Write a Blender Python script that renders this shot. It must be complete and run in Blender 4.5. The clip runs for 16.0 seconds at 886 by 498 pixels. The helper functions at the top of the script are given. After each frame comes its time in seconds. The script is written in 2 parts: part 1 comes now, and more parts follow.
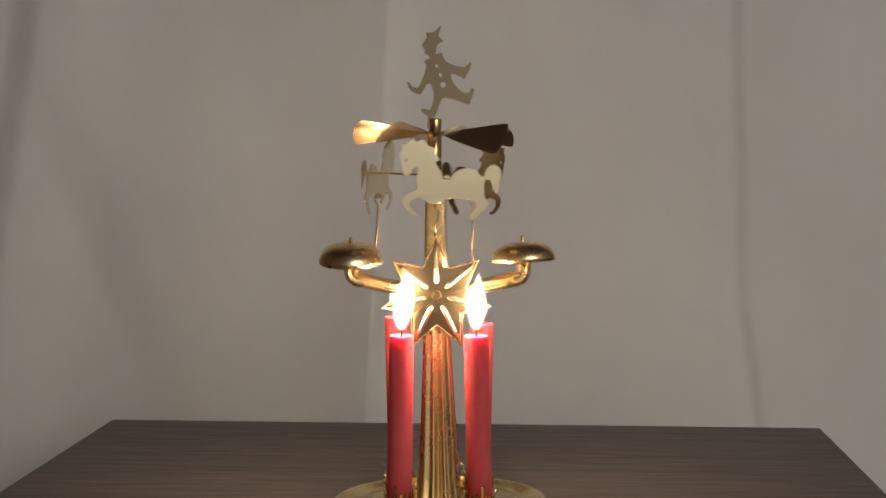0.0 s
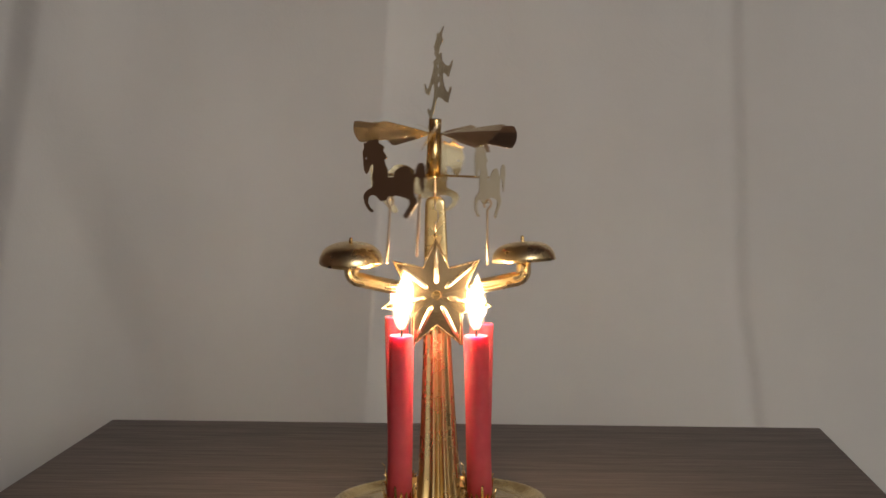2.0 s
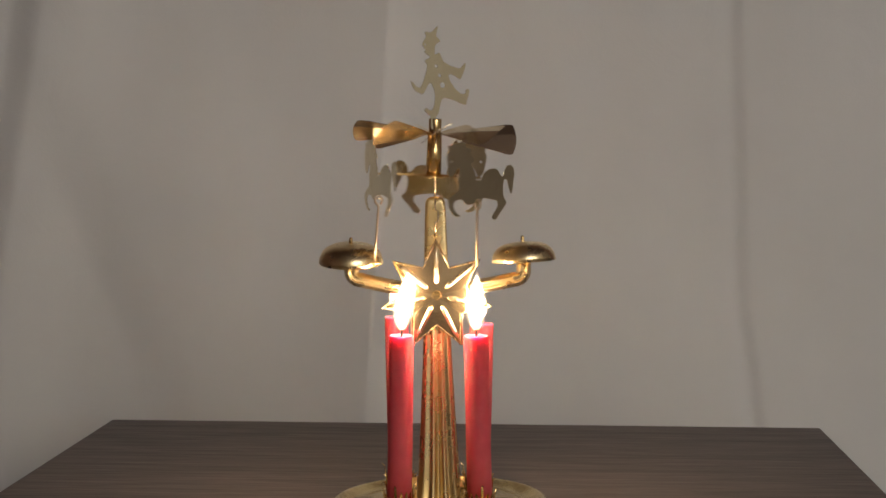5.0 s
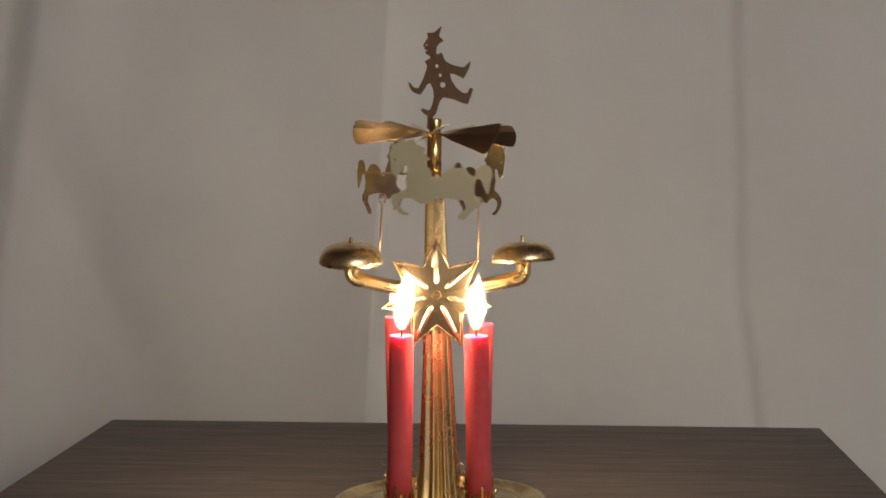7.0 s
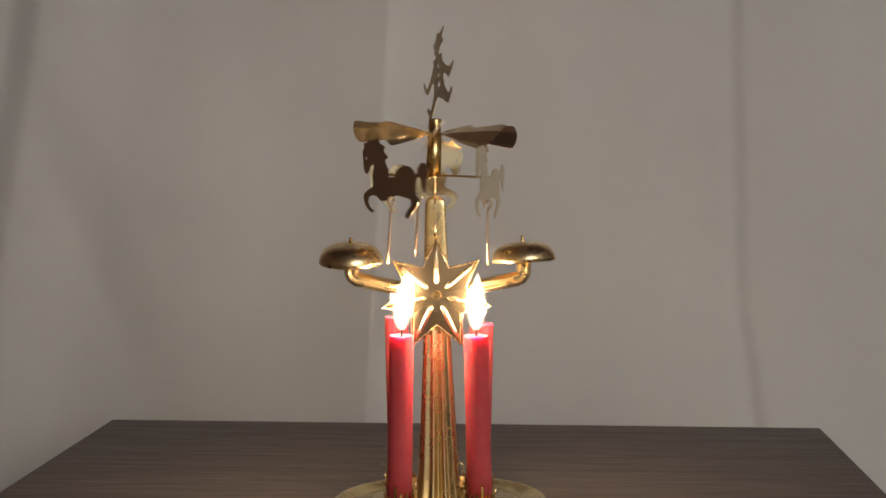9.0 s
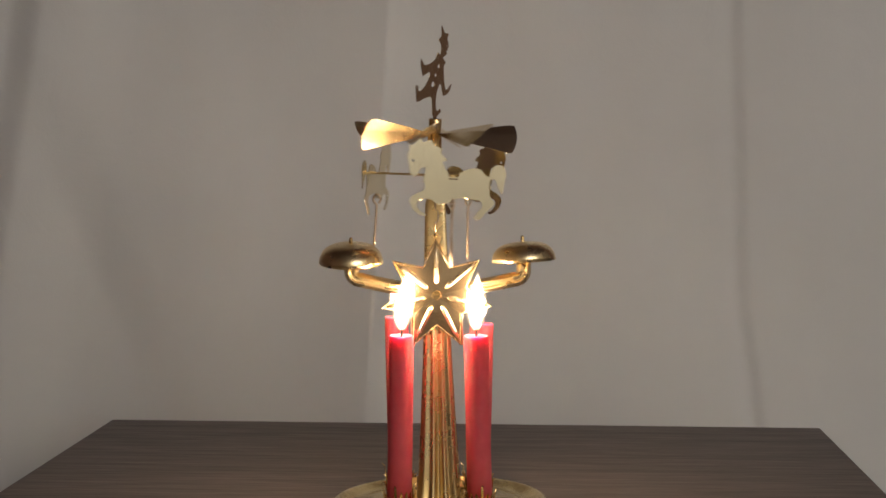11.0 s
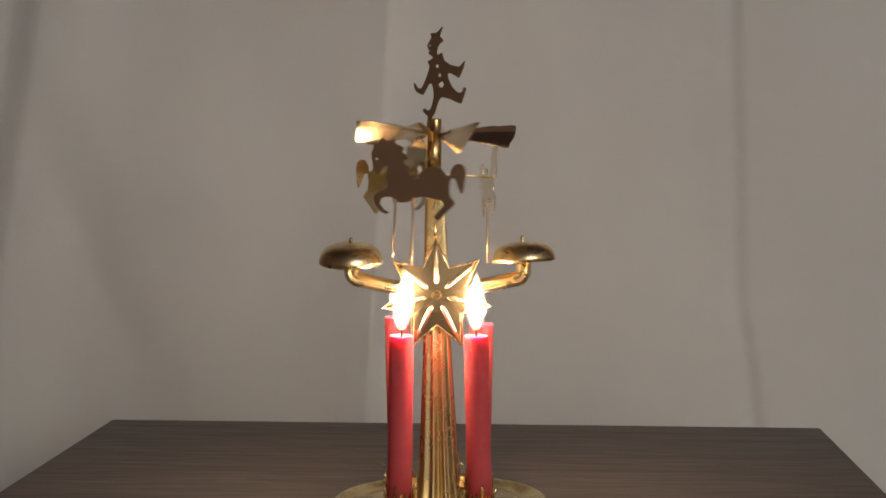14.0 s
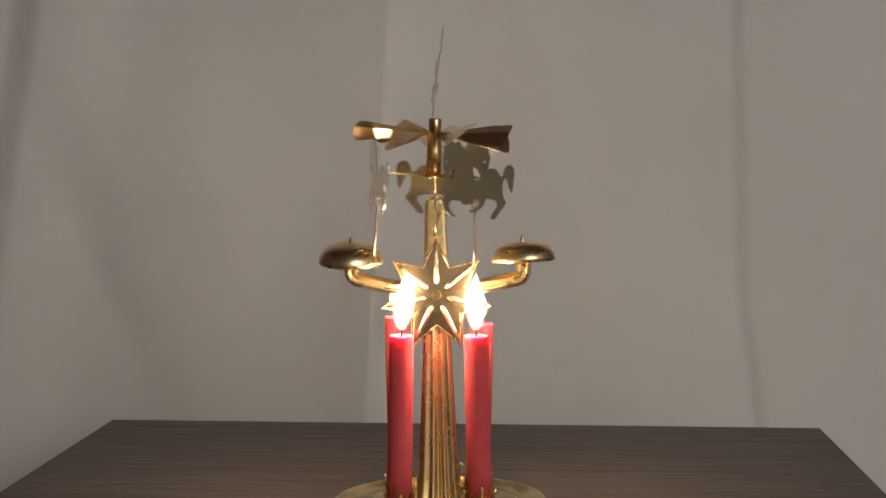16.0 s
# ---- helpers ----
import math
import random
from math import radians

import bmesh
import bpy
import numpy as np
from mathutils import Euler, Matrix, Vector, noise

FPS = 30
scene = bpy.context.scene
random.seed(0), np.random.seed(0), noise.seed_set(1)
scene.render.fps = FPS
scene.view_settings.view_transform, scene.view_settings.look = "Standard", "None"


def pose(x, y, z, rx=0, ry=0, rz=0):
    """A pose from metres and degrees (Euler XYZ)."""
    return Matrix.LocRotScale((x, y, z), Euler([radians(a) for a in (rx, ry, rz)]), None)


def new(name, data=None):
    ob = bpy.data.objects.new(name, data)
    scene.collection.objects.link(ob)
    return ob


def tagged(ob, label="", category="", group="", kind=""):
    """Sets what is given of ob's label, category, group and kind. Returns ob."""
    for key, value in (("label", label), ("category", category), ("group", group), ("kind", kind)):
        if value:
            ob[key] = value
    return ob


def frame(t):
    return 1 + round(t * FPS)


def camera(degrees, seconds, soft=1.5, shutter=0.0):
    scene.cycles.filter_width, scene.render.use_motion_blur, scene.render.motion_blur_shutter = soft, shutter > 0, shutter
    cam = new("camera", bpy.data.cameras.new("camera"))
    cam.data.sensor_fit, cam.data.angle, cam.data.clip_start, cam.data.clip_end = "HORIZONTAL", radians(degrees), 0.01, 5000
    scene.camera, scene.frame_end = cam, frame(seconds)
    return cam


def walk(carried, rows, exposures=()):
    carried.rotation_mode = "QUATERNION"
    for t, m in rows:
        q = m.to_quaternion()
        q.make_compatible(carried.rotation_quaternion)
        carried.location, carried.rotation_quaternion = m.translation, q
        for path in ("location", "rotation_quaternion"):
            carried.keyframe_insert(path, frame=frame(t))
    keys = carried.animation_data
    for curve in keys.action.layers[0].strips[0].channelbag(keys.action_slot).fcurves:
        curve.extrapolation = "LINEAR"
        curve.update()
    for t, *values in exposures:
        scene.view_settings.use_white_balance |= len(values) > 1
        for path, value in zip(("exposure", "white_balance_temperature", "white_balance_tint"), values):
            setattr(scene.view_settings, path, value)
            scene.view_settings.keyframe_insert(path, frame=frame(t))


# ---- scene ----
# The chime stands at the origin of the table top; metres, z up, the camera looks along +y.

PITCH = 3.98          # degrees that the camera looks down
DIST = 0.858          # from the camera to the chime's axis
EYE_H = 0.2125        # above the table top
cam = camera(33.56, 16.0, soft=1.6, shutter=0.4)
EYE = pose(0, -DIST, EYE_H, 90 - PITCH, 0, 0)
walk(cam, [(0.0, EYE), (16.0, EYE)], exposures=[(0.0, 0.09), (16.0, 0.09)])

# ------------------------------------------------------------------ light
world = bpy.data.worlds.new("room_air")
world.use_nodes = True
world.node_tree.nodes["Background"].inputs[0].default_value = (1.0, 0.93, 0.85, 1)
world.node_tree.nodes["Background"].inputs[1].default_value = 0.02
scene.world = world

lamp_data = bpy.data.lights.new("room_lamp", "POINT")
lamp_data.energy = 4.5
lamp_data.shadow_soft_size = 0.12
lamp_data.color = (1.0, 0.985, 0.975)
room_lamp = new("room_lamp", lamp_data)
room_lamp.matrix_world = pose(0.42, -2.22, 0.83)

# added wide fill light, unseen, behind the camera and beside it; lifts the shadows
fill_data = bpy.data.lights.new("fill_lamp", "POINT")
fill_data.energy = 90
fill_data.shadow_soft_size = 0.95
fill_data.color = (1.0, 0.975, 0.955)
fill_lamp = new("fill_lamp", fill_data)
fill_lamp.matrix_world = pose(1.40, -3.0, 1.34)


# ------------------------------------------------------------------ materials
def material(name):
    m = bpy.data.materials.new(name)
    m.use_nodes = True
    nt = m.node_tree
    return m, nt, nt.nodes["Principled BSDF"]


def node(nt, kind, **values):
    n = nt.nodes.new(kind)
    for key, value in values.items():
        n.inputs[key.replace("_", " ")].default_value = value
    return n


def coords(nt, scale):
    tc = nt.nodes.new("ShaderNodeTexCoord")
    mp = nt.nodes.new("ShaderNodeMapping")
    mp.inputs["Scale"].default_value = scale
    nt.links.new(tc.outputs["Object"], mp.inputs["Vector"])
    return mp.outputs["Vector"]


def ramp(nt, source, stops):
    r = nt.nodes.new("ShaderNodeValToRGB")
    els = r.color_ramp.elements
    while len(els) < len(stops):
        els.new(0.5)
    for el, (at, col) in zip(els, stops):
        el.position = at
        el.color = (*col, 1) if len(col) == 3 else (col[0],) * 3 + (1,)
    nt.links.new(source, r.inputs["Fac"])
    return r.outputs["Color"]


def bump(nt, source, bsdf, strength, distance):
    b = nt.nodes.new("ShaderNodeBump")
    b.inputs["Strength"].default_value = strength
    b.inputs["Distance"].default_value = distance
    nt.links.new(source, b.inputs["Height"])
    nt.links.new(b.outputs["Normal"], bsdf.inputs["Normal"])


def brass(name, rough, tint=(0.80, 0.58, 0.27), dark=(0.62, 0.42, 0.17), relief=0.00002, grain=900):
    m, nt, b = material(name)
    b.inputs["Metallic"].default_value = 1.0
    v = coords(nt, (1, 1, 1))
    big = node(nt, "ShaderNodeTexNoise", Scale=55.0, Detail=4.0, Roughness=0.6)
    small = node(nt, "ShaderNodeTexNoise", Scale=float(grain), Detail=3.0)
    for n in (big, small):
        nt.links.new(v, n.inputs["Vector"])
    nt.links.new(ramp(nt, big.outputs["Fac"], [(0.3, dark), (0.62, tint)]), b.inputs["Base Color"])
    nt.links.new(ramp(nt, big.outputs["Fac"], [(0.3, (rough * 1.35,)), (0.7, (rough * 0.8,))]), b.inputs["Roughness"])
    bump(nt, small.outputs["Fac"], b, 0.35, relief)
    return m


BRASS = brass("brass_polished", 0.18)
SATIN = brass("brass_satin", 0.36, (0.78, 0.60, 0.30), (0.62, 0.45, 0.20))
SHEET = brass("brass_sheet", 0.15, (0.80, 0.71, 0.50), (0.75, 0.65, 0.43), 0.00013, 620)
FAN = brass("fan_brass", 0.21, (0.82, 0.68, 0.46), (0.74, 0.58, 0.36), 0.00012, 420)
BELL_BRASS = brass("bell_brass", 0.27, (0.84, 0.67, 0.39), (0.68, 0.51, 0.25))
TOWER_BRASS = brass("tower_brass", 0.27, (0.90, 0.70, 0.36), (0.80, 0.59, 0.27), 0.000008)
PLATE = brass("plate_brass", 0.24, (0.76, 0.62, 0.33), (0.42, 0.30, 0.13))
STAR_BRASS = brass("star_brass", 0.15, (0.80, 0.60, 0.36), (0.72, 0.51, 0.28))
# the star's ribs and rim: a paler tint puts part of their gleam into the colour
RIB_BRASS = brass("rib_brass", 0.26, (0.90, 0.77, 0.54), (0.82, 0.66, 0.42))
WIRE = brass("brass_wire", 0.30, (0.72, 0.58, 0.43), (0.57, 0.44, 0.31))

WAX, _nt, _b = material("red_wax")
_v = coords(_nt, (1, 1, 1))
_n = node(_nt, "ShaderNodeTexNoise", Scale=120.0, Detail=4.0)
_nt.links.new(_v, _n.inputs["Vector"])
_nt.links.new(ramp(_nt, _n.outputs["Fac"], [(0.3, (0.60, 0.090, 0.098)), (0.7, (0.67, 0.116, 0.124))]), _b.inputs["Base Color"])
_b.inputs["Roughness"].default_value = 0.62
_b.inputs["Specular IOR Level"].default_value = 0.25
_b.inputs["Subsurface Weight"].default_value = 0.7
_b.inputs["Subsurface Radius"].default_value = (1.0, 0.26, 0.62)
_b.inputs["Subsurface Scale"].default_value = 0.016
bump(_nt, _n.outputs["Fac"], _b, 0.25, 0.0003)

WICK, _nt, _b = material("charred_wick")
_n = node(_nt, "ShaderNodeTexNoise", Scale=2500.0)
_nt.links.new(ramp(_nt, _n.outputs["Fac"], [(0.3, (0.012, 0.008, 0.006)), (0.7, (0.05, 0.035, 0.03))]), _b.inputs["Base Color"])
_b.inputs["Roughness"].default_value = 0.9

FLAME, _nt, _b = material("candle_flame")
_v = coords(_nt, (1, 1, 1))
_sep = _nt.nodes.new("ShaderNodeSeparateXYZ")
_nt.links.new(_v, _sep.inputs["Vector"])
_mr = _nt.nodes.new("ShaderNodeMapRange")
_mr.inputs["From Min"].default_value = 0.0
_mr.inputs["From Max"].default_value = 0.030
_nt.links.new(_sep.outputs["Z"], _mr.inputs["Value"])
_col = ramp(_nt, _mr.outputs["Result"], [(0.0, (0.35, 0.28, 0.75)), (0.18, (1.0, 0.72, 0.42)), (0.6, (1.0, 0.76, 0.46)), (1.0, (1.0, 0.58, 0.24))])
_str = ramp(_nt, _mr.outputs["Result"], [(0.0, (0.02,)), (0.22, (0.8,)), (0.5, (1.0,)), (1.0, (0.55,))])
_mul = _nt.nodes.new("ShaderNodeMath")
_mul.operation = "MULTIPLY"
_mul.inputs[1].default_value = 150.0
_nt.links.new(_str, _mul.inputs[0])
_em = _nt.nodes.new("ShaderNodeEmission")
_nt.links.new(_col, _em.inputs["Color"])
_nt.links.new(_mul.outputs[0], _em.inputs["Strength"])
_nt.links.new(_em.outputs[0], _nt.nodes["Material Output"].inputs["Surface"])

# see-through emission for shells that add a soft glow round each flame
GLOW, _nt, _b = material("flame_glow")
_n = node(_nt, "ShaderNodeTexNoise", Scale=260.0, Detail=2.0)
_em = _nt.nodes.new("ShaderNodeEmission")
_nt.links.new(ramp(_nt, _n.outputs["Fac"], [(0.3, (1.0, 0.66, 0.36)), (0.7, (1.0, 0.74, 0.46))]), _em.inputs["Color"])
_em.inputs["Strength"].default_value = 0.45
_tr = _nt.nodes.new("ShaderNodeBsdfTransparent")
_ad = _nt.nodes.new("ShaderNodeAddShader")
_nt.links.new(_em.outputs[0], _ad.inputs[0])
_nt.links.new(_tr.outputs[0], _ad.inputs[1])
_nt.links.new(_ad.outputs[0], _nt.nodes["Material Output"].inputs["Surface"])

WOOD, _nt, _b = material("black_brown_wood")
_v = coords(_nt, (4.0, 78.0, 78.0))
_n = node(_nt, "ShaderNodeTexNoise", Scale=4.0, Detail=9.0, Roughness=0.72, Distortion=0.35)
_nt.links.new(_v, _n.inputs["Vector"])
_v2 = coords(_nt, (1.3, 26.0, 26.0))
_n2 = node(_nt, "ShaderNodeTexNoise", Scale=3.0, Detail=4.0, Roughness=0.6, Distortion=1.0)
_nt.links.new(_v2, _n2.inputs["Vector"])
_mix = _nt.nodes.new("ShaderNodeMix")
_mix.data_type = "RGBA"
_mix.inputs["Factor"].default_value = 0.38
_nt.links.new(ramp(_nt, _n.outputs["Fac"], [(0.36, (0.038, 0.031, 0.029)), (0.66, (0.205, 0.167, 0.156))]), _mix.inputs["A"])
_nt.links.new(ramp(_nt, _n2.outputs["Fac"], [(0.34, (0.040, 0.033, 0.031)), (0.50, (0.125, 0.102, 0.095)), (0.7, (0.175, 0.144, 0.134))]), _mix.inputs["B"])
_nt.links.new(_mix.outputs["Result"], _b.inputs["Base Color"])
_b.inputs["Roughness"].default_value = 0.55
bump(_nt, _n.outputs["Fac"], _b, 0.3, 0.0004)

CLOTH, _nt, _b = material("white_cotton_sheet")
_v = coords(_nt, (1, 1, 1))
_n = node(_nt, "ShaderNodeTexNoise", Scale=5.0, Detail=5.0)
_w = node(_nt, "ShaderNodeTexNoise", Scale=900.0, Detail=2.0)
for _k in (_n, _w):
    _nt.links.new(_v, _k.inputs["Vector"])
_nt.links.new(ramp(_nt, _n.outputs["Fac"], [(0.3, (0.70, 0.684, 0.648)), (0.7, (0.755, 0.740, 0.706))]), _b.inputs["Base Color"])
_b.inputs["Roughness"].default_value = 0.95
_b.inputs["Specular IOR Level"].default_value = 0.15
_wr = node(_nt, "ShaderNodeTexNoise", Scale=16.0, Detail=6.0, Roughness=0.55, Distortion=1.2)
_nt.links.new(_v, _wr.inputs["Vector"])
_add = _nt.nodes.new("ShaderNodeMath")
_add.operation = "MULTIPLY_ADD"
_add.inputs[1].default_value = 6.0
_nt.links.new(_wr.outputs["Fac"], _add.inputs[0])
_nt.links.new(_w.outputs["Fac"], _add.inputs[2])
bump(_nt, _add.outputs[0], _b, 0.35, 0.0004)


def plain_wall(name, low, high, rough=0.9, scale=6.0):
    m, nt, b = material(name)
    v = coords(nt, (1, 1, 1))
    n = node(nt, "ShaderNodeTexNoise", Scale=scale, Detail=5.0)
    nt.links.new(v, n.inputs["Vector"])
    nt.links.new(ramp(nt, n.outputs["Fac"], [(0.3, low), (0.7, high)]), b.inputs["Base Color"])
    b.inputs["Roughness"].default_value = rough
    bump(nt, n.outputs["Fac"], b, 0.2, 0.002)
    return m


# tones of the unseen room, set by what the brass reflects and by bounce
PALE = plain_wall("pale_wall_tone", (0.70, 0.685, 0.63), (0.75, 0.735, 0.68))
BROWN = plain_wall("dark_red_brown_wall", (0.22, 0.135, 0.11), (0.28, 0.17, 0.14))
TAN = plain_wall("brown_ceiling_tone", (0.155, 0.118, 0.124), (0.185, 0.142, 0.150))
DARK = plain_wall("dark_floor_boards", (0.07, 0.045, 0.035), (0.11, 0.07, 0.05), 0.6, 3.0)


# ------------------------------------------------------------------ mesh tools
def to_object(name, bm, mat, parent=None, label="", smooth=True):
    me = bpy.data.meshes.new(name)
    bmesh.ops.recalc_face_normals(bm, faces=bm.faces[:])
    for f in bm.faces:
        f.smooth = smooth
    bm.to_mesh(me)
    bm.free()
    me.materials.append(mat)
    ob = new(name, me)
    ob.parent = parent
    if label:
        ob["label"] = label
    return ob


def part(name, bm, mat, parent, label="", smooth=True):
    return to_object(name, bm, mat, parent, label, smooth)


def box(sx, sy, sz, at=(0, 0, 0), bevel=0.0, segments=2):
    bm = bmesh.new()
    bmesh.ops.create_cube(bm, size=1, matrix=Matrix.Translation(at) @ Matrix.Diagonal((sx, sy, sz, 1)))
    if bevel:
        bmesh.ops.bevel(bm, geom=bm.edges[:], offset=bevel, segments=segments, profile=0.7, affect="EDGES")
    return bm


def lathe(profile, segments=48, at=(0, 0, 0)):
    """A solid of revolution about z from (radius, height) pairs."""
    bm = bmesh.new()
    rings = []
    for r, z in profile:
        if r < 1e-7:
            rings.append([bm.verts.new((at[0], at[1], at[2] + z))])
        else:
            rings.append([bm.verts.new((at[0] + r * math.cos(a), at[1] + r * math.sin(a), at[2] + z))
                          for a in (2 * math.pi * i / segments for i in range(segments))])
    for lo, hi in zip(rings, rings[1:]):
        for i in range(segments):
            j = (i + 1) % segments
            corner = [lo[i % len(lo)], lo[j % len(lo)], hi[j % len(hi)], hi[i % len(hi)]]
            unique = list(dict.fromkeys(corner))
            if len(unique) > 2:
                bm.faces.new(unique)
    return bm


def tube(points, radius, sides=8, bm=None):
    """A round wire along points."""
    bm = bm or bmesh.new()
    pts = [Vector(p) for p in points]
    rings, side = [], None
    for i, p in enumerate(pts):
        d = (pts[min(i + 1, len(pts) - 1)] - pts[max(i - 1, 0)]).normalized()
        if side is None:
            side = d.orthogonal().normalized()
        side = (side - d * side.dot(d)).normalized()
        other = d.cross(side)
        rings.append([bm.verts.new(p + radius * (math.cos(a) * side + math.sin(a) * other))
                      for a in (2 * math.pi * k / sides for k in range(sides))])
    for lo, hi in zip(rings, rings[1:]):
        for k in range(sides):
            bm.faces.new((lo[k], lo[(k + 1) % sides], hi[(k + 1) % sides], hi[k]))
    bm.faces.new(rings[0])
    bm.faces.new(rings[-1])
    return bm


def loft(rings):
    """Closed rings of equal count, capped at both ends."""
    bm = bmesh.new()
    made = [[bm.verts.new(p) for p in ring] for ring in rings]
    for lo, hi in zip(made, made[1:]):
        n = len(lo)
        for k in range(n):
            bm.faces.new((lo[k], lo[(k + 1) % n], hi[(k + 1) % n], hi[k]))
    bm.faces.new(made[0])
    bm.faces.new(made[-1])
    return bm


def sheet_plate(outlines, thick, edge=0.00008):
    """A bmesh of a cut metal sheet in the xy plane: the first outline is the edge, the rest are holes."""
    cu = bpy.data.curves.new("cut_sheet", "CURVE")
    cu.dimensions, cu.fill_mode, cu.extrude, cu.bevel_depth, cu.bevel_resolution = "2D", "BOTH", thick / 2, edge, 0
    for pts in outlines:
        sp = cu.splines.new("POLY")
        sp.points.add(len(pts) - 1)
        for q, (x, y) in zip(sp.points, pts):
            q.co = (x, y, 0, 1)
        sp.use_cyclic_u = True
    ob = bpy.data.objects.new("cut_sheet", cu)
    me = bpy.data.meshes.new_from_object(ob)
    bm = bmesh.new()
    bm.from_mesh(me)
    bmesh.ops.remove_doubles(bm, verts=bm.verts[:], dist=1e-7)
    bpy.data.objects.remove(ob)
    bpy.data.meshes.remove(me)
    return bm


def rounded(points, steps=1, keep=0.22):
    """Cuts the corners of a closed outline a little, so that it reads as punched sheet."""
    for _ in range(steps):
        out = []
        for a, b in zip(points, points[1:] + points[:1]):
            out.append((a[0] + (b[0] - a[0]) * keep, a[1] + (b[1] - a[1]) * keep))
            out.append((a[0] + (b[0] - a[0]) * (1 - keep), a[1] + (b[1] - a[1]) * (1 - keep)))
        points = out
    return points


def circle(x, y, r, n=14):
    return [(x + r * math.cos(2 * math.pi * k / n), y + r * math.sin(2 * math.pi * k / n)) for k in range(n)]


# ------------------------------------------------------------------ the room
TABLE_H = 0.45
FLOOR = -TABLE_H


def wall(name, size, at, mat, label):
    ob = to_object(name, box(*size), mat, None, "", False)
    ob.location = at
    return tagged(ob, label, "wall", "", "structure")


# walls and ceiling stay out of view, added to shape reflections and bounced light
tagged(wall("floor", (4.6, 4.8, 0.1), (0, -1.55, FLOOR - 0.05), DARK, "dark wooden floor under the table"), category="floor")
tagged(wall("ceiling", (4.6, 4.8, 0.1), (0, -1.55, 2.15), TAN, "unseen dull brown ceiling, added for the blades to reflect"), category="ceiling")
wall("wall_north", (4.6, 0.1, 2.55), (0, 0.9, 0.825), BROWN, "unseen dark red-brown wall added behind the hung sheet")
wall("wall_south", (4.6, 0.1, 2.55), (0, -4.0, 0.825), PALE, "unseen pale wall added opposite the hung sheet for bounce and reflections")
wall("wall_east", (0.1, 4.8, 2.55), (2.35, -1.55, 0.825), PALE, "unseen pale side wall added for bounce and reflections")
wall("wall_west", (0.1, 4.8, 2.55), (-2.35, -1.55, 0.825), BROWN, "unseen dark red-brown side wall added for reflections")


def smooth01(v):
    v = min(1.0, max(0.0, v))
    return v * v * (3 - 2 * v)


def hung_sheet():
    """A white sheet behind the table, hanging in soft folds."""
    Y, nx, nz = 0.44, 460, 130
    x0, x1, z0, z1 = -0.49, 0.49, FLOOR + 0.01, 0.62
    verts, faces = [], []
    for j in range(nz + 1):
        z = z0 + (z1 - z0) * j / nz
        for i in range(nx + 1):
            x = x0 + (x1 - x0) * i / nx
            d = 0.0
            c = -0.0662 + 0.057 * z                      # the overlap beside the chime
            d += 0.014 * math.exp(-(c - x) / 0.10 if x < c else -(x - c) / 0.016)
            c = 0.262 - 0.027 * z + 0.13 * max(0.0, 0.075 - z)   # pressed crease over the table's other half
            d += 0.0034 * smooth01((x - c) / 0.014) - 0.0012 * smooth01((x - c + 0.016) / 0.016) - 0.004 * smooth01((x - c - 0.015) / 0.16)
            c = -0.402 + 0.165 * z                       # long outer fold
            d += 0.010 * smooth01((x - c + 0.034) / 0.034) - 0.011 * smooth01((x - c + 0.003) / 0.085)
            c = -0.266 - 0.37 * z                        # slanting fold that meets it
            reach = smooth01((0.32 - z) / 0.16)
            d += 0.009 * reach * smooth01((x - c + 0.012) / 0.065) - 0.009 * smooth01((x - c - 0.05) / 0.16)
            c = -0.175 - 0.16 * z                        # shallow slack between the folds
            d += 0.0035 * math.exp(-((x - c) / 0.045) ** 2)
            d += 0.006 * noise.noise((x * 3.1, z * 1.4, 3.0)) + 0.0024 * noise.noise((x * 14, z * 5, 8.0)) + 0.0008 * noise.noise((x * 34, z * 22, 5.0))
            verts.append((x, Y - d, z))
    for j in range(nz):
        for i in range(nx):
            a = j * (nx + 1) + i
            faces.append((a, a + 1, a + nx + 2, a + nx + 1))
    me = bpy.data.meshes.new("hung_sheet")
    me.from_pydata(verts, [], faces)
    for p in me.polygons:
        p.use_smooth = True
    me.materials.append(CLOTH)
    ob = new("hung_sheet", me)
    mod = ob.modifiers.new("thickness", "SOLIDIFY")
    mod.thickness = 0.0008
    return tagged(ob, "white cotton sheet hanging in soft folds behind the table", "curtain", "", "structure")


hung_sheet()


def side_table():
    root = tagged(new("side_table"), "square black-brown wood-grain side table", "table")
    top = part("tabletop", box(0.545, 0.55, 0.05, (0, 0, -0.025), 0.0012), WOOD, root, "black-brown wood-grain top", False)
    for sx in (-1, 1):
        for sy in (-1, 1):
            part("leg", box(0.05, 0.05, TABLE_H - 0.05, (sx * 0.2465, sy * 0.249, -0.05 - (TABLE_H - 0.05) / 2), 0.001), WOOD, root, "", False)
    root.matrix_basis = pose(-0.0038, -0.0135, 0, 0, 0, -3.65)
    return root


side_table()

# ------------------------------------------------------------------ the chime stand
PX = 0.00033          # one unit of the drawn patterns
LEAN = -0.78          # the stand leans a little, degrees
BASE_X = -0.0021
STAND = pose(BASE_X, 0, 0) @ pose(0, 0, 0, 0, LEAN, 0)

stand = tagged(new("candle_chime"), "brass candle chime stand with star and two bells on the table", "candle chime")

# dished base plate
part("base_plate", lathe([(0, 0.0012), (0.045, 0.0008), (0.0605, 0.0002), (0.0632, 0.0014), (0.0637, 0.0030), (0.0630, 0.0044),
                          (0.0612, 0.0049), (0.0592, 0.0042), (0.0570, 0.0022), (0.0545, 0.0014), (0.050, 0.0016), (0.044, 0.0030), (0.036, 0.0030), (0, 0.0030)], 96),
     PLATE, stand, "round dished brass base plate")


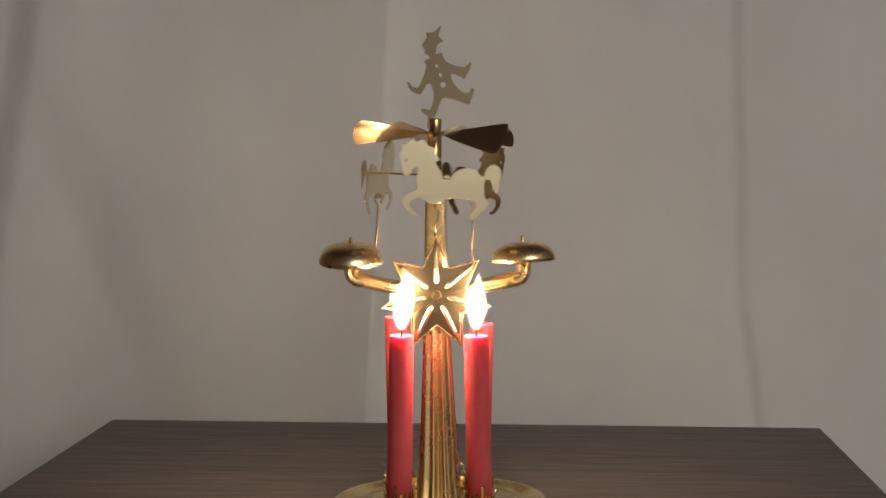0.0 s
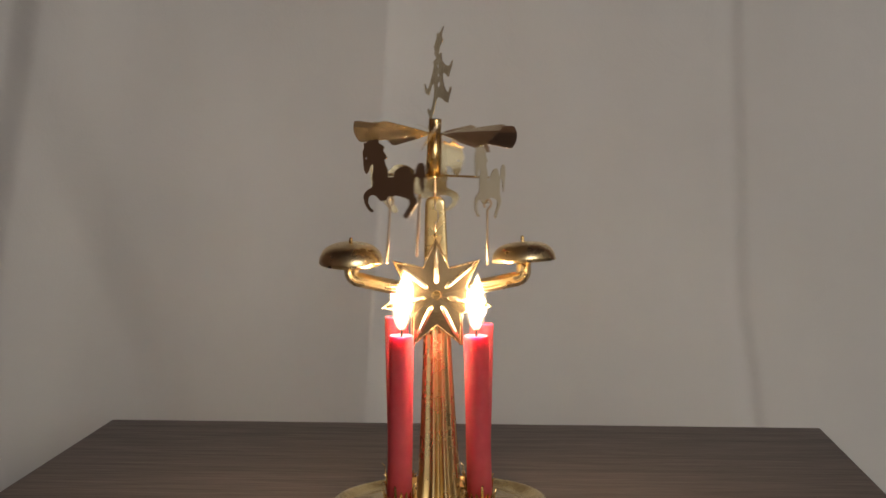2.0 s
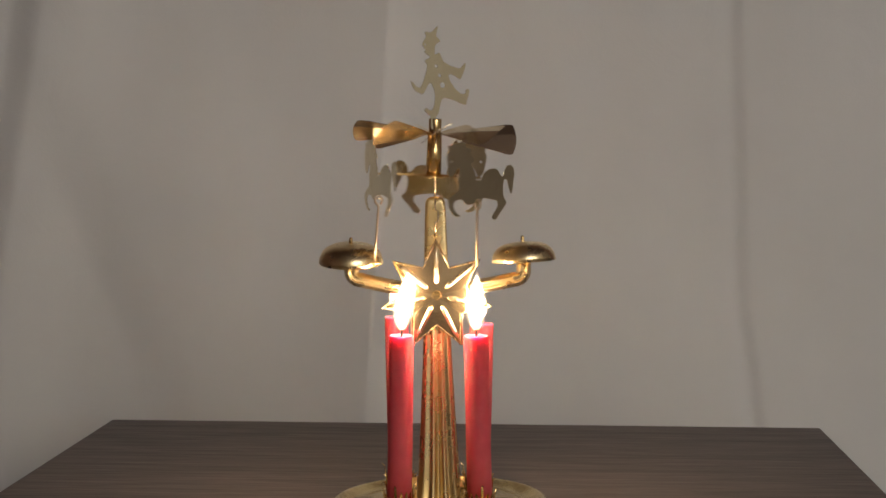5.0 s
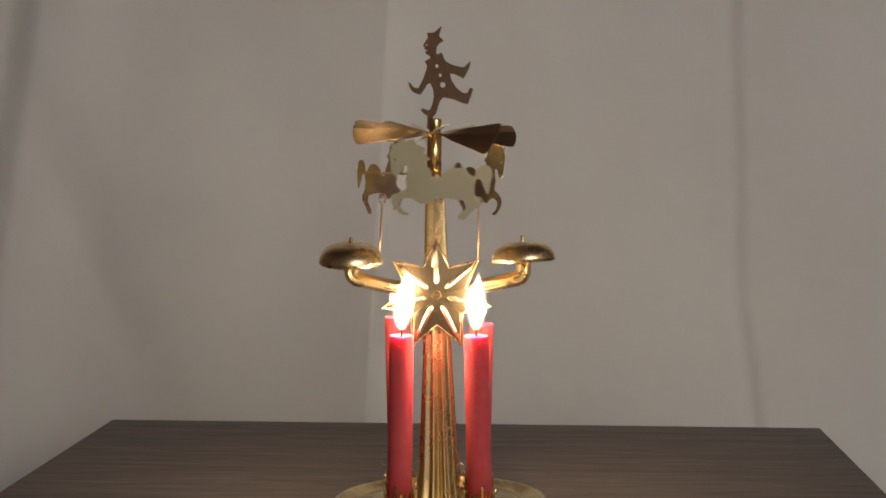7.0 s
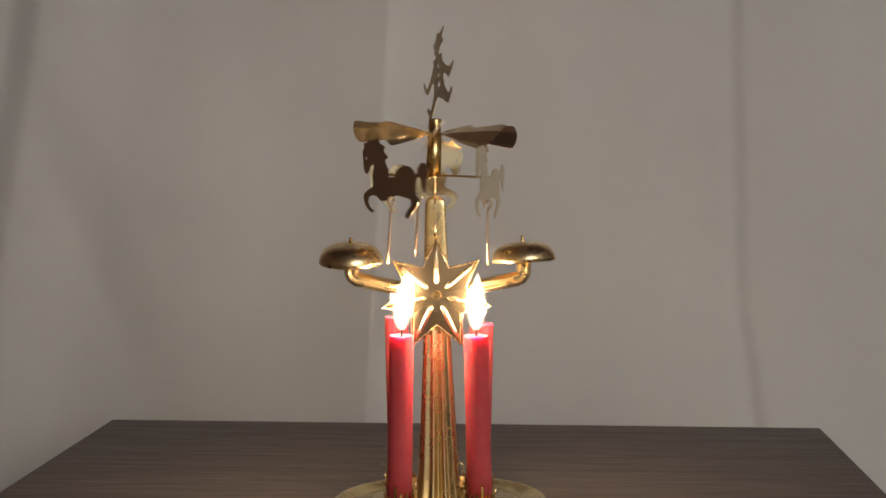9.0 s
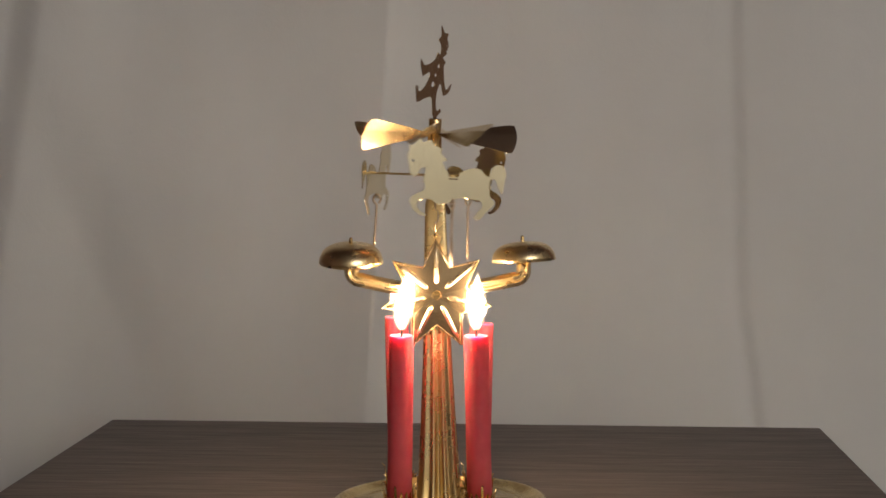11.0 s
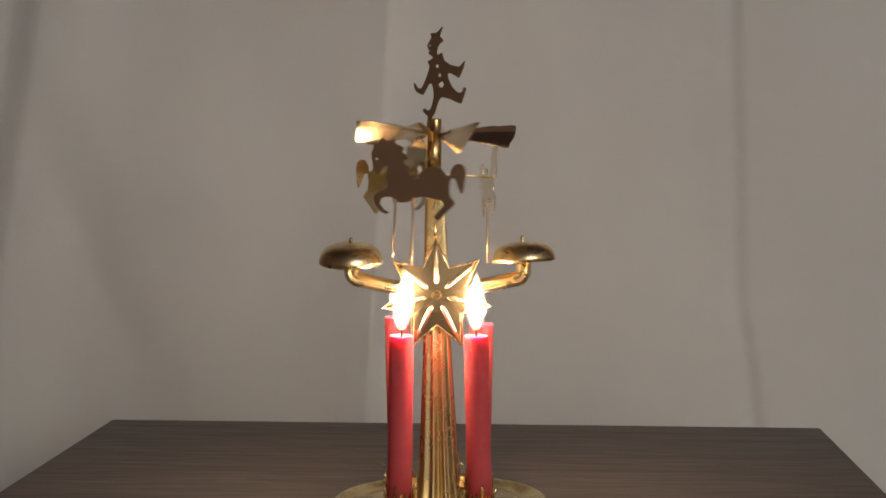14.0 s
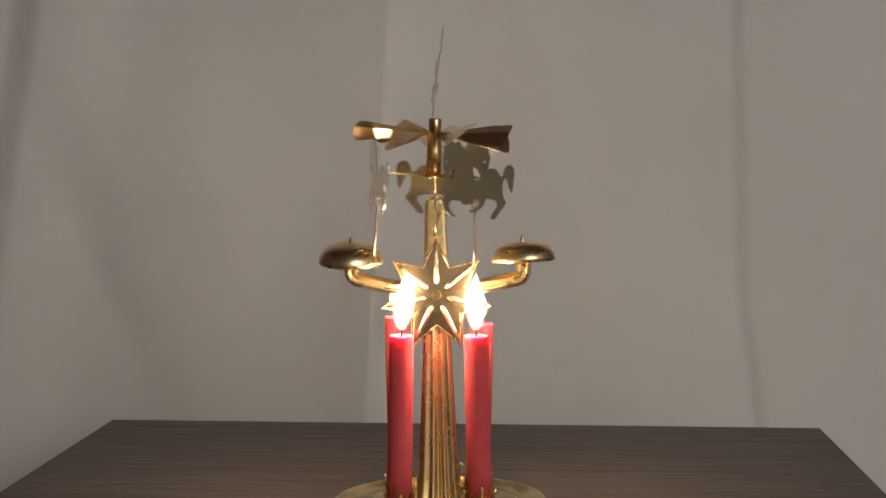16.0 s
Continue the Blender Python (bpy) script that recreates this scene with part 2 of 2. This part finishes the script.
def tower():
    """A folded sheet post, fluted below and plain above, with a rounded top."""
    rings, n = [], 112
    spec = [(0.003, 42, 1.0), (0.0055, 40, 1.0), (0.011, 37.3, 1.0), (0.019, 34.8, 1.0), (0.046, 30.4, 1.0), (0.0866, 24.6, 0.9), (0.100, 23.4, 0.7), (0.115, 22.8, 0.35),
            (0.13, 22, 0.12), (0.15, 20.6, 0.0), (0.168, 19.0, 0.0), (0.178, 18.0, 0.0), (0.1805, 17.2, 0.0), (0.1822, 14.5, 0.0), (0.1832, 9.5, 0.0), (0.1835, 3, 0.0)]
    for z, half, fl in spec:
        ring = []
        for k in range(n):
            a = 2 * math.pi * k / n
            wave = math.cos(10 * a)
            r = half * PX * (1 + fl * 0.16 * (abs(wave) ** 0.7 * math.copysign(1, wave) - 0.6))
            depth = 0.36 + 0.46 * min(1.0, fl * 1.3)
            e = 0.42 + 0.58 * min(1.0, fl * 1.3)       # flat-faced above, round below
            cx, cy = math.cos(a), math.sin(a)
            ring.append((r * math.copysign(abs(cx) ** e, cx), r * math.copysign(abs(cy) ** e, cy) * depth, z))
        rings.append(ring)
    return loft(rings)


part("tower", tower(), TOWER_BRASS, stand, "fluted tapering brass tower")

# needle on which the rotor turns, and its clip
part("needle", lathe([(0, 0.176), (0.0007, 0.176), (0.0007, 0.221), (0, 0.2255)], 10), WIRE, stand, "thin steel needle")
clip_y = -0.0024
part("needle_clip", tube([(0, clip_y - 0.0003, 0.1825), (0, clip_y - 0.0006, 0.176), (0.0016, clip_y - 0.0006, 0.1755), (0.0016, clip_y - 0.0007, 0.169),
                          (0, clip_y - 0.0008, 0.1685), (0, clip_y - 0.001, 0.163)], 0.0005, 6), WIRE, stand)
part("rivet", lathe([(0, -0.0012), (0.0011, -0.0009), (0.0013, 0.0), (0.0010, 0.0008), (0, 0.0011)], 12, (0, clip_y - 0.0007, 0.1612)), BRASS, stand, "small domed rivet")


def star_points(outer, inner, n=7):
    out = []
    for k in range(n):
        a = math.pi / 2 - 2 * math.pi * k / n
        out.append((outer * math.cos(a), outer * math.sin(a)))
        a -= math.pi / n
        out.append((inner * math.cos(a), inner * math.sin(a)))
    return out


STAR_Z, STAR_Y = 0.1268, -0.0105


def star():
    """A seven-pointed star of pressed sheet, each point folded along its middle."""
    bm = bmesh.new()
    outer, inner = 100 * PX, 55 * PX
    rim = star_points(outer, inner)
    front, back = [], []
    for (x, z) in rim:
        front.append(bm.verts.new((x, 0.0004, z)))
        back.append(bm.verts.new((x, 0.0010, z)))
    inset = [bm.verts.new((x * 0.93, -0.0006, z * 0.93)) for (x, z) in star_points(outer * 0.985, inner)]
    mid = []
    for k in range(14):
        x, z = rim[k]
        s = 0.30 * outer / math.hypot(x, z)
        mid.append(bm.verts.new((x * s, -0.0009 if k % 2 == 0 else -0.0008, z * s)))
    c = bm.verts.new((0, -0.0009, 0))
    cb = bm.verts.new((0, 0.0006, 0))
    for k in range(14):
        j = (k + 1) % 14
        bm.faces.new((front[k], front[j], inset[j], inset[k]))
        bm.faces.new((inset[k], inset[j], mid[j], mid[k]))
        bm.faces.new((mid[k], mid[j], c))
        bm.faces.new((back[k], back[j], front[j], front[k]))
        bm.faces.new((back[j], back[k], cb))
    return bm


star_ob = part("star", star(), STAR_BRASS, stand, "seven-pointed pressed brass star", False)
star_ob.location = (0.0001, STAR_Y, STAR_Z)
rim_line = [(x * 0.965, -0.0002, z * 0.965) for x, z in star_points(100 * PX, 55 * PX)]
part("rim", tube(rim_line + rim_line[:1], 0.00036, 8), RIB_BRASS, star_ob, "raised rim of the star, tinted paler for its gleam")
for k in range(7):
    a = math.pi / 2 - 2 * math.pi * k / 7
    d = Vector((math.cos(a), 0, math.sin(a)))
    bm = bmesh.new()
    side = Vector((-d.z, 0, d.x))
    lo, hi = d * 20 * PX, d * 90 * PX
    rows = []
    for p, w, yy in ((lo, 0.0006, -0.0007), (d * 23 * PX, 0.0014, -0.0007), (d * 30 * PX, 0.0016, -0.0007), (d * 70 * PX, 0.0014, -0.0006), (hi, 0.0007, -0.0004)):
        rows.append([bm.verts.new(p + side * w * math.cos(q) + Vector((0, yy - 0.85 * w * math.sin(q), 0))) for q in (radians(180 - 30 * h) for h in range(7))])
    for q, r in zip(rows, rows[1:]):
        for h in range(7):
            bm.faces.new((q[h], q[(h + 1) % 7], r[(h + 1) % 7], r[h]))
    bm.faces.new(rows[0])
    bm.faces.new(rows[-1])
    part("rib", bm, RIB_BRASS, star_ob)
part("boss", lathe([(0, 0.0), (0.0026, 0.0), (0.0028, 0.0003), (0.0025, 0.0006), (0, 0.0005)], 20), BRASS, star_ob, "", False).matrix_basis = pose(0, -0.0009, 0, 90, 0, 0)

# bracket behind the star
bracket = box(90 * PX, 0.0008, 20 * PX, (0.0, -0.0079, 0.1115), 0.0002)
part("bracket", bracket, BRASS, stand, "bent brass bracket behind the star", False)
for sx in (-1, 1):
    part("bracket_tab", box(7 * PX, 0.0030, 54 * PX, (sx * 42 * PX, -0.0068, 0.1062), 0.0002), BRASS, stand, "", False)
# star pegs bridge the star and the tower
part("peg", box(0.006, 0.006, 0.004, (0, -0.0074, STAR_Z), 0.0003), BRASS, stand, "", False)


def arm(points, half):
    """A channel with two pressed ribs, bent upwards at its end."""
    rings = []
    sect = [(-1, 0.5), (-0.72, -0.1), (-0.5, -0.55), (-0.3, -0.55), (-0.12, -0.15), (0.12, -0.15), (0.3, -0.55), (0.5, -0.55), (0.72, -0.1), (1, 0.5), (0.9, 0.65), (-0.9, 0.65)]
    pts = [Vector(p) for p in points]
    for i, p in enumerate(pts):
        d = (pts[min(i + 1, len(pts) - 1)] - pts[max(i - 1, 0)]).normalized()
        nrm = d.cross(Vector((0, 1, 0))).normalized()
        rings.append([p + nrm * (s * half) + Vector((0, o * half, 0)) for s, o in sect])
    return loft(rings)


def bend(sx, ax, az, ex, ez, top):
    """The arm's line from the tower to the elbow and up."""
    pts = [(0.0, 0.0005, az), (sx * 0.012, 0.0, az), (sx * ax, 0.0, az + (ez - az) * 0.5)]
    r = 0.0052
    for k in range(7):
        a = radians(90 * k / 6)
        pts.append((sx * (ex - r + r * math.sin(a)), -0.0002, ez + r * (1 - math.cos(a))))
    pts.append((sx * ex, -0.0004, top))
    return pts


BELL = [(0, 34.5), (12, 34.2), (24, 33), (34, 30.8), (42.5, 27), (49.5, 21), (54, 14), (56.3, 7), (57, 0), (55.4, 0), (54.6, 7), (52.2, 13.5), (47.8, 19.8), (41.2, 25.2), (33, 29), (23, 31.2), (12, 32.4), (0, 32.7)]


def bell(sx, x, z, rx, ry):
    part("arm", arm(bend(sx, 0.030, 0.1282, x, 0.1350 if sx < 0 else 0.1342, z + 0.004), 0.0043), BELL_BRASS, stand, "ribbed bent brass arm")
    b = part("bell", lathe([(r * PX, h * PX) for r, h in BELL], 64), BELL_BRASS, stand, "shallow domed brass bell")
    b.location = (sx * x, -0.001, z)
    b.rotation_euler = (radians(rx), radians(ry), 0)
    part("bell_pin", lathe([(0, -0.003), (0.0011, -0.003), (0.0011, 0.0140), (0.0008, 0.0148), (0, 0.0150)], 14), BRASS, b, "small brass pin")


bell(-1, 0.0497, 0.1457, 9.0, 1.0)
bell(1, 0.0514, 0.1452, -1.0, -2.8)


def cup(x, y, turn):
    """A candle cup with a crown of bent teeth."""
    root = part("candle_cup", lathe([(0, 0.0031), (0.0066, 0.0031), (0.0082, 0.0042), (0.0086, 0.0072), (0.0083, 0.0072), (0.0079, 0.0046), (0, 0.0042)], 32), BRASS, stand, "brass candle cup with a toothed crown")
    for k in range(18):
        a = 2 * math.pi * k / 18 + turn
        tall = k % 6 == 1
        out = random.uniform(0.0006, 0.0016) + (0.0012 if tall else 0.0)
        top = random.uniform(0.0185, 0.0215) if tall else random.uniform(0.0135, 0.0165)
        wid = 0.135
        rows = []
        for r, z, w in ((0.0084, 0.0066, wid), (0.0082, 0.0095, wid * 0.8), (0.0084 + out * 0.4, top - 0.0015, wid * 0.5), (0.0084 + out, top, wid * 0.22)):
            rows.append([Vector((rr * math.cos(a + s * w), rr * math.sin(a + s * w), z)) for rr, s in ((r, -1), (r, 1), (r + 0.00035, 1), (r + 0.00035, -1))])
        part("tooth", loft(rows), BRASS, root, "", False)
    root.location = (x, y, 0)


CUPS = [(-0.0232, -0.0235), (0.0235, -0.0235), (-0.0235, 0.0235), (0.0235, 0.0235)]
for i, (x, y) in enumerate(CUPS):
    cup(x, y, 0.3 * i)
for sx in (-1, 1):
    part("foot_tab", box(0.0030, 0.0008, 0.0075, (0, 0, 0), 0.0002), SATIN, stand, "bent brass foot tab", False).matrix_basis = pose(sx * 0.0140 - 0.0004, -0.0128, 0.0172, -51, 0, 0)
    part("foot_post", box(0.0026, 0.0010, 0.0130, (sx * 0.0140 - 0.0004, -0.0115, 0.0090), 0.0002), BRASS, stand, "", False)
stand.matrix_basis = STAND


# ------------------------------------------------------------------ candles
def candle(x, y, lean_x, lean_y, length, flame_h, flame_tip):
    root = tagged(new("candle"), "slim red wax candle burning in a brass cup", "candle", "candles round the chime")
    r = 0.00715
    prof = [(0, 0), (r, 0), (r, length * 0.3), (r, length * 0.7), (r, length - 0.004), (r * 0.985, length - 0.0012), (r * 0.93, length - 0.0002),
            (r * 0.84, length - 0.0004), (r * 0.6, length - 0.0016), (r * 0.3, length - 0.0021), (0, length - 0.0021)]
    bm = lathe(prof, 40)
    for v in bm.verts:
        k = noise.noise((v.co.x * 60 + x * 900, v.co.y * 60, v.co.z * 22))
        v.co.x *= 1 + 0.018 * k
        v.co.y *= 1 + 0.018 * k
        if v.co.z > length - 0.003:
            v.co.z += 0.0007 * noise.noise((v.co.x * 160 + x * 700, v.co.y * 160, 1.0))
    part("wax_body", bm, WAX, root, "red wax, glowing near the flame")
    part("wick", tube([(0, 0, length - 0.003), (0.0001, 0, length + 0.001), (0.0004, 0, length + 0.0035), (0.0012, 0, length + 0.0062)], 0.00065, 7), WICK, root, "charred black wick")
    prof = [(0.0, 0.0), (0.30, 0.015), (0.52, 0.07), (0.72, 0.15), (0.89, 0.25), (1.0, 0.37), (0.98, 0.48), (0.86, 0.62), (0.64, 0.75), (0.34, 0.88), (0.13, 0.96), (0, 1.0)]
    wide = 0.0012 + 0.0030 * flame_h / 0.031
    bm = lathe([(p * wide, q * flame_h) for p, q in prof], 20)
    for v in bm.verts:
        s = v.co.z / flame_h
        v.co.x += flame_tip * s * s
    flame = part("flame", bm, FLAME, root, "bright yellow-white candle flame")
    flame.location = (0, 0, length + 0.0036)
    # two added shells imitate the glow at the flame's edge
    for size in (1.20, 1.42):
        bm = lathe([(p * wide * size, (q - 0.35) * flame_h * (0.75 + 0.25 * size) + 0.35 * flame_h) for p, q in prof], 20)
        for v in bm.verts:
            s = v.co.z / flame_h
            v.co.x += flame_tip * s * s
        glow_shell = part("glow_shell", bm, GLOW, flame, "see-through shell adding a faint warm glow round the flame")
        glow_shell.visible_shadow = False
    flame["reach"] = length + 0.0036
    flame.visible_shadow = False
    root.matrix_basis = STAND @ pose(x, y, 0.0043, lean_x, lean_y, 0)
    return flame


FLAMES = [candle(-0.0230, -0.0235, 0.0, 1.6, 0.1012, 0.0310, 0.0022),
          candle(0.0235, -0.0235, 0.0, -0.6, 0.1005, 0.0305, 0.0012),
          candle(-0.0235, 0.0235, 0.0, -0.6, 0.1066, 0.0175, 0.0),
          candle(0.0235, 0.0235, 0.0, 2.0, 0.1020, 0.0170, -0.0035)]

# ------------------------------------------------------------------ the rotor
rotor = tagged(new("rotor"), "turning brass carousel rotor with fan, three horses and figure", "carousel")
HUB_Z = 0.1957
RING = 0.0324
FIGURE_TURN = 249.6
BLADE_TURN = 0.0

part("hub", lathe([(0.0011, 0.0), (0.0046, 0.0), (0.0044, 0.012), (0.0041, 0.0235), (0.0036, 0.0238), (0.0038, 0.0325), (0.0036, 0.0331), (0.0008, 0.0331), (0, 0.0300), (0.0009, 0.0270), (0.0011, 0.0)], 28),
     BRASS, rotor, "rolled brass sheet hub")
part("collar", lathe([(0.0012, -0.0016), (0.0052, -0.0014), (0.0060, -0.0006), (0.0052, 0.0004), (0.0012, 0.0006), (0.0012, -0.0016)], 28), BRASS, rotor)


def blade(turn, pitch_at, drop):
    """A fan blade of thin sheet: narrow at the hub, wide and round at its tip, twisted into its pitch."""
    bm = bmesh.new()
    n, m, rows = 16, 8, []
    tip = 145 * PX
    for i in range(n + 1):
        s = i / n
        row = []
        for j in range(m + 1):
            u = 2 * j / m - 1
            r = 0.0032 + (tip - 0.0032) * s
            w = (0.0010 + 0.0108 * s)
            if s > 0.8:
                k = (s - 0.8) / 0.2
                w *= 1 - 0.14 * k ** 3
                r -= 0.0016 * k * (u * u if u > 0 else 1.6 * u * u)
            pitch = radians(18 + (pitch_at - 18) * smooth01(s / 0.35))
            cup_in = 0.0011 * s * (1 - ((u - 0.25) / 0.75 if u > 0.25 else (0.25 - u) / 1.25))    # folded along its length
            a, b = (u - drop) * w * math.cos(pitch), (u - drop) * w * math.sin(pitch)
            # +u is the trailing, upper edge
            row.append(bm.verts.new((r, a - cup_in * math.sin(pitch), b + cup_in * math.cos(pitch))))
        rows.append(row)
    for p, q in zip(rows, rows[1:]):
        for j in range(m):
            bm.faces.new((p[j], p[j + 1], q[j + 1], q[j]))
    bmesh.ops.recalc_face_normals(bm, faces=bm.faces[:])
    bmesh.ops.solidify(bm, geom=bm.faces[:], thickness=0.0002)
    for e in bm.edges:
        e.smooth = e.calc_face_angle(0) < 0.12
    ob = part("fan_blade", bm, FAN, rotor, "twisted and folded brass sheet fan blade")
    ob.matrix_basis = pose(0, 0, 0.0245, 0, 0, turn)


for k in range(8):
    blade(BLADE_TURN + 45 * k + (-4, 0, 3, 0, 9, 3, 1, -4)[k], (31, 56, 36, 38, 50, 33, 40, 35)[k], (0.0, 0.22, 0.0, 0.05, 0.22, 0.0, 0.12, 0.05)[k])

HORSE = [(-83.3, 54.7), (-75, 54), (-62.3, 66.7), (-56.3, 58.7), (-43, 65), (-37.7, 54.7), (-21.3, 48.7), (-25.3, 41.3), (-11.3, 29.3), (-21.3, 26), (-16.3, 15.7), (-9, 7.3), (-9, 0), (9, -0.7),
         (11, 6.3), (25, 14.7), (41.7, 17), (51.7, 13.7), (60.3, 3.3), (67.3, 2), (69, 12.7), (77, 23), (88, 23.7), (95.7, 17), (98, 6.7), (95.3, -5), (94.3, -17.3), (90.7, -30),
         (83.3, -16), (78.3, -2.7), (69.7, -1.3), (66.7, -14), (68.3, -32.7), (79, -44.7), (72.3, -52.7), (62.3, -62), (52.3, -74), (45, -76), (39.7, -70.7), (45.7, -62.7), (55.7, -51.7), (53, -41.3),
         (35, -38.3), (15, -36), (2.3, -40), (-11.7, -47), (-27.7, -48.7), (-40.3, -40), (-51.7, -38.7), (-63, -42.7), (-65, -52.7), (-56.7, -62.7), (-46.3, -67), (-51, -70), (-61.7, -67), (-73, -57.3),
         (-78.7, -44), (-75.7, -36.3), (-64.3, -29.3), (-53, -24.7), (-52, -16), (-55.3, -6), (-51.7, 6.7), (-52.3, 17.3), (-61, 12.7), (-65.7, 2.7), (-71.7, -2.3), (-79.7, 5.3), (-82.3, 22), (-85.3, 37.3),
         (-80.3, 46.7)]
HPX = 0.000319
for k in range(3):
    turn = 120.0 * k
    out = [(u * HPX, v * HPX) for u, v in rounded(HORSE, 1, 0.16)]
    slot = [(-8.5 * HPX, -4.5 * HPX), (8.5 * HPX, -4.5 * HPX), (8.5 * HPX, -2.5 * HPX), (-8.5 * HPX, -2.5 * HPX)]
    horse = part("horse", sheet_plate([out, circle(-74 * HPX, 27 * HPX, 2.4 * HPX), slot], 0.0002), SHEET, rotor, "flat prancing horse cut from brass sheet", False)
    # stands upright on the ring, facing along the turn
    horse.matrix_basis = pose(0, 0, 0, 0, 0, turn) @ pose(RING + 0.0010, 0, 0.0002, 0, 0, 90 + (-4, -4, 0)[k]) @ pose(0, 0, 0, 90, 0, 0)
    spoke = box(RING - 0.0032, 0.0022, 0.0013, ((RING + 0.0040) / 2 + 0.0008, 0, 0.0003), 0.0002)
    part("spoke", spoke, BRASS, rotor, "flat brass spoke", False).matrix_basis = pose(0, 0, 0, 0, 0, turn)
    # striker: a wire with an open eye, hanging through the tab below the horse
    eye = [(0.0022 * math.sin(a), 0.0025 * math.cos(a)) for a in (radians(-150 + 300 * q / 12) for q in range(13))]
    pts = [(p, 0.0, -0.0150 + q) for p, q in eye] + [(0.0, 0.0, -0.0185), (0.0001, 0, -0.0220), (0.0006, 0, -0.035), (0.0013, 0, -0.0505)]
    part("striker", tube(pts, 0.00072, 7), WIRE, rotor, "hanging wire striker").matrix_basis = pose(0, 0, 0, 0, 0, turn) @ pose(RING + 0.0008, 0, 0)
    part("hook_tab", box(0.0022, 0.0030, 0.0006, (RING + 0.0007, 0, -0.0142), 0.0001), SHEET, rotor, "", False).matrix_basis = pose(0, 0, 0, 0, 0, turn)

# the cut-out figure that stands on the hub
FIGURE = [(9, 154.3), (4, 135.4), (14, 127.1), (6, 123.1), (1.6, 117.2), (0.7, 102), (11.7, 106.3), (13.6, 100.7), (18.6, 91.4), (33.3, 84.1), (52.6, 80.1), (64.9, 92.3), (63.2, 80.8), (58.6, 70.8),
          (53.3, 61), (46.6, 64.9), (33.3, 70.2), (28.3, 68.2), (31.7, 57.6), (41.6, 44.4), (54.9, 35.1), (63.2, 36.1), (64.9, 43.4), (68.6, 45), (71.9, 42.4), (69.9, 34.5), (66.6, 24.5), (63.9, 16.3),
          (53.3, 18.6), (40, 23.8), (20, 27.9), (13.3, 22.8), (9.9, 11.3), (7.3, -0.3), (1.6, -7.9), (1, -29), (-8.7, -29), (-8.3, -5.9), (-15, -2.3), (-21.6, 4), (-17.3, 8.3), (-11.7, 4),
          (-5, 4.6), (-0.7, 14.6), (1, 27.9), (-0.7, 41), (-6.7, 52.4), (-12.6, 50.3), (-18.3, 39.4), (-23.9, 31.2), (-38.3, 36.1), (-43.9, 42.7), (-48, 53.6), (-43.2, 51), (-36.6, 43.7), (-28.3, 42.7),
          (-21.6, 55.9), (-15.6, 74.1), (-14, 83.4), (-19.3, 90.7), (-11.7, 94.7), (-7.3, 98), (-18.3, 104.6), (-19.3, 107.9), (-14, 110.2), (-20.9, 111.9), (-20, 115.2), (-24.3, 117.9), (-18.3, 128.8), (-15.3, 133.1),
          (-18.3, 141.4), (-5, 141)]
fig = sheet_plate([[(u * PX, v * PX) for u, v in rounded(FIGURE, 1, 0.12)], circle(3.7 * PX, 82.4 * PX, 3.3 * PX), circle(10.6 * PX, 66.2 * PX, 3.3 * PX),
                   circle(16.3 * PX, 49.6 * PX, 5.2 * PX), circle(-17.7 * PX, 119.5 * PX, 1.9 * PX, 8)], 0.0002)
# drawn facing -x; the plate is turned to face along FIGURE_TURN
part("figure", fig, SHEET, rotor, "flat running figure cut from brass sheet", False).matrix_basis = (
    pose(0, 0, 0.0365, 0, 0, FIGURE_TURN + 180) @ pose(-4.0 * PX, -0.0024, -26 * PX, -5, -0.4, 0) @ pose(0, 0, 26 * PX, 90, 0, 0))

# ------------------------------------------------------------------ what turns and flickers
# seconds, and degrees that the rotor has turned
TURNED = [(0, 74.7), (0.5, 178.7), (1, 282.6), (1.5, 390.1), (2, 493.8), (3, 702.1), (3.5, 805.9), (4, 913), (6.5, 1423), (7, 1526.9), (7.5, 1625.4), (8, 1727.6), (8.5, 1830.5),
          (9, 1928.5), (11.5, 2456), (12, 2561.6), (12.5, 2665.5), (13, 2771.5), (13.5, 2878), (14, 2986), (14.5, 3093), (15, 3197), (15.5, 3299.7), (16, 3401)]


def rotor_angle(t):
    c = np.polyfit([q for q, _ in TURNED], [n for _, n in TURNED], 5)
    return -2.0 - float(np.polyval(c, t))


def motions():
    # the rotor hangs on the needle's tip and tilts a little against the stand
    seat = STAND @ pose(0.0006, 0, HUB_Z + 0.030) @ pose(0, 0, 0, 0, 2.8, 0)
    walk(rotor, [(k / 10, seat @ pose(0, 0, -0.030, 0, 0, rotor_angle(k / 10))) for k in range(161)])
    for i, flame in enumerate(FLAMES):
        z = flame["reach"]
        rows = []
        for k in range(65):
            t = k / 4
            sway = 1.3 * math.sin(2.9 * t + i) + 0.9 * math.sin(5.3 * t + 2 * i)
            rows.append((t, pose(0, 0, z, 0.5 * sway, sway, 0)))
        walk(flame, rows)


motions()
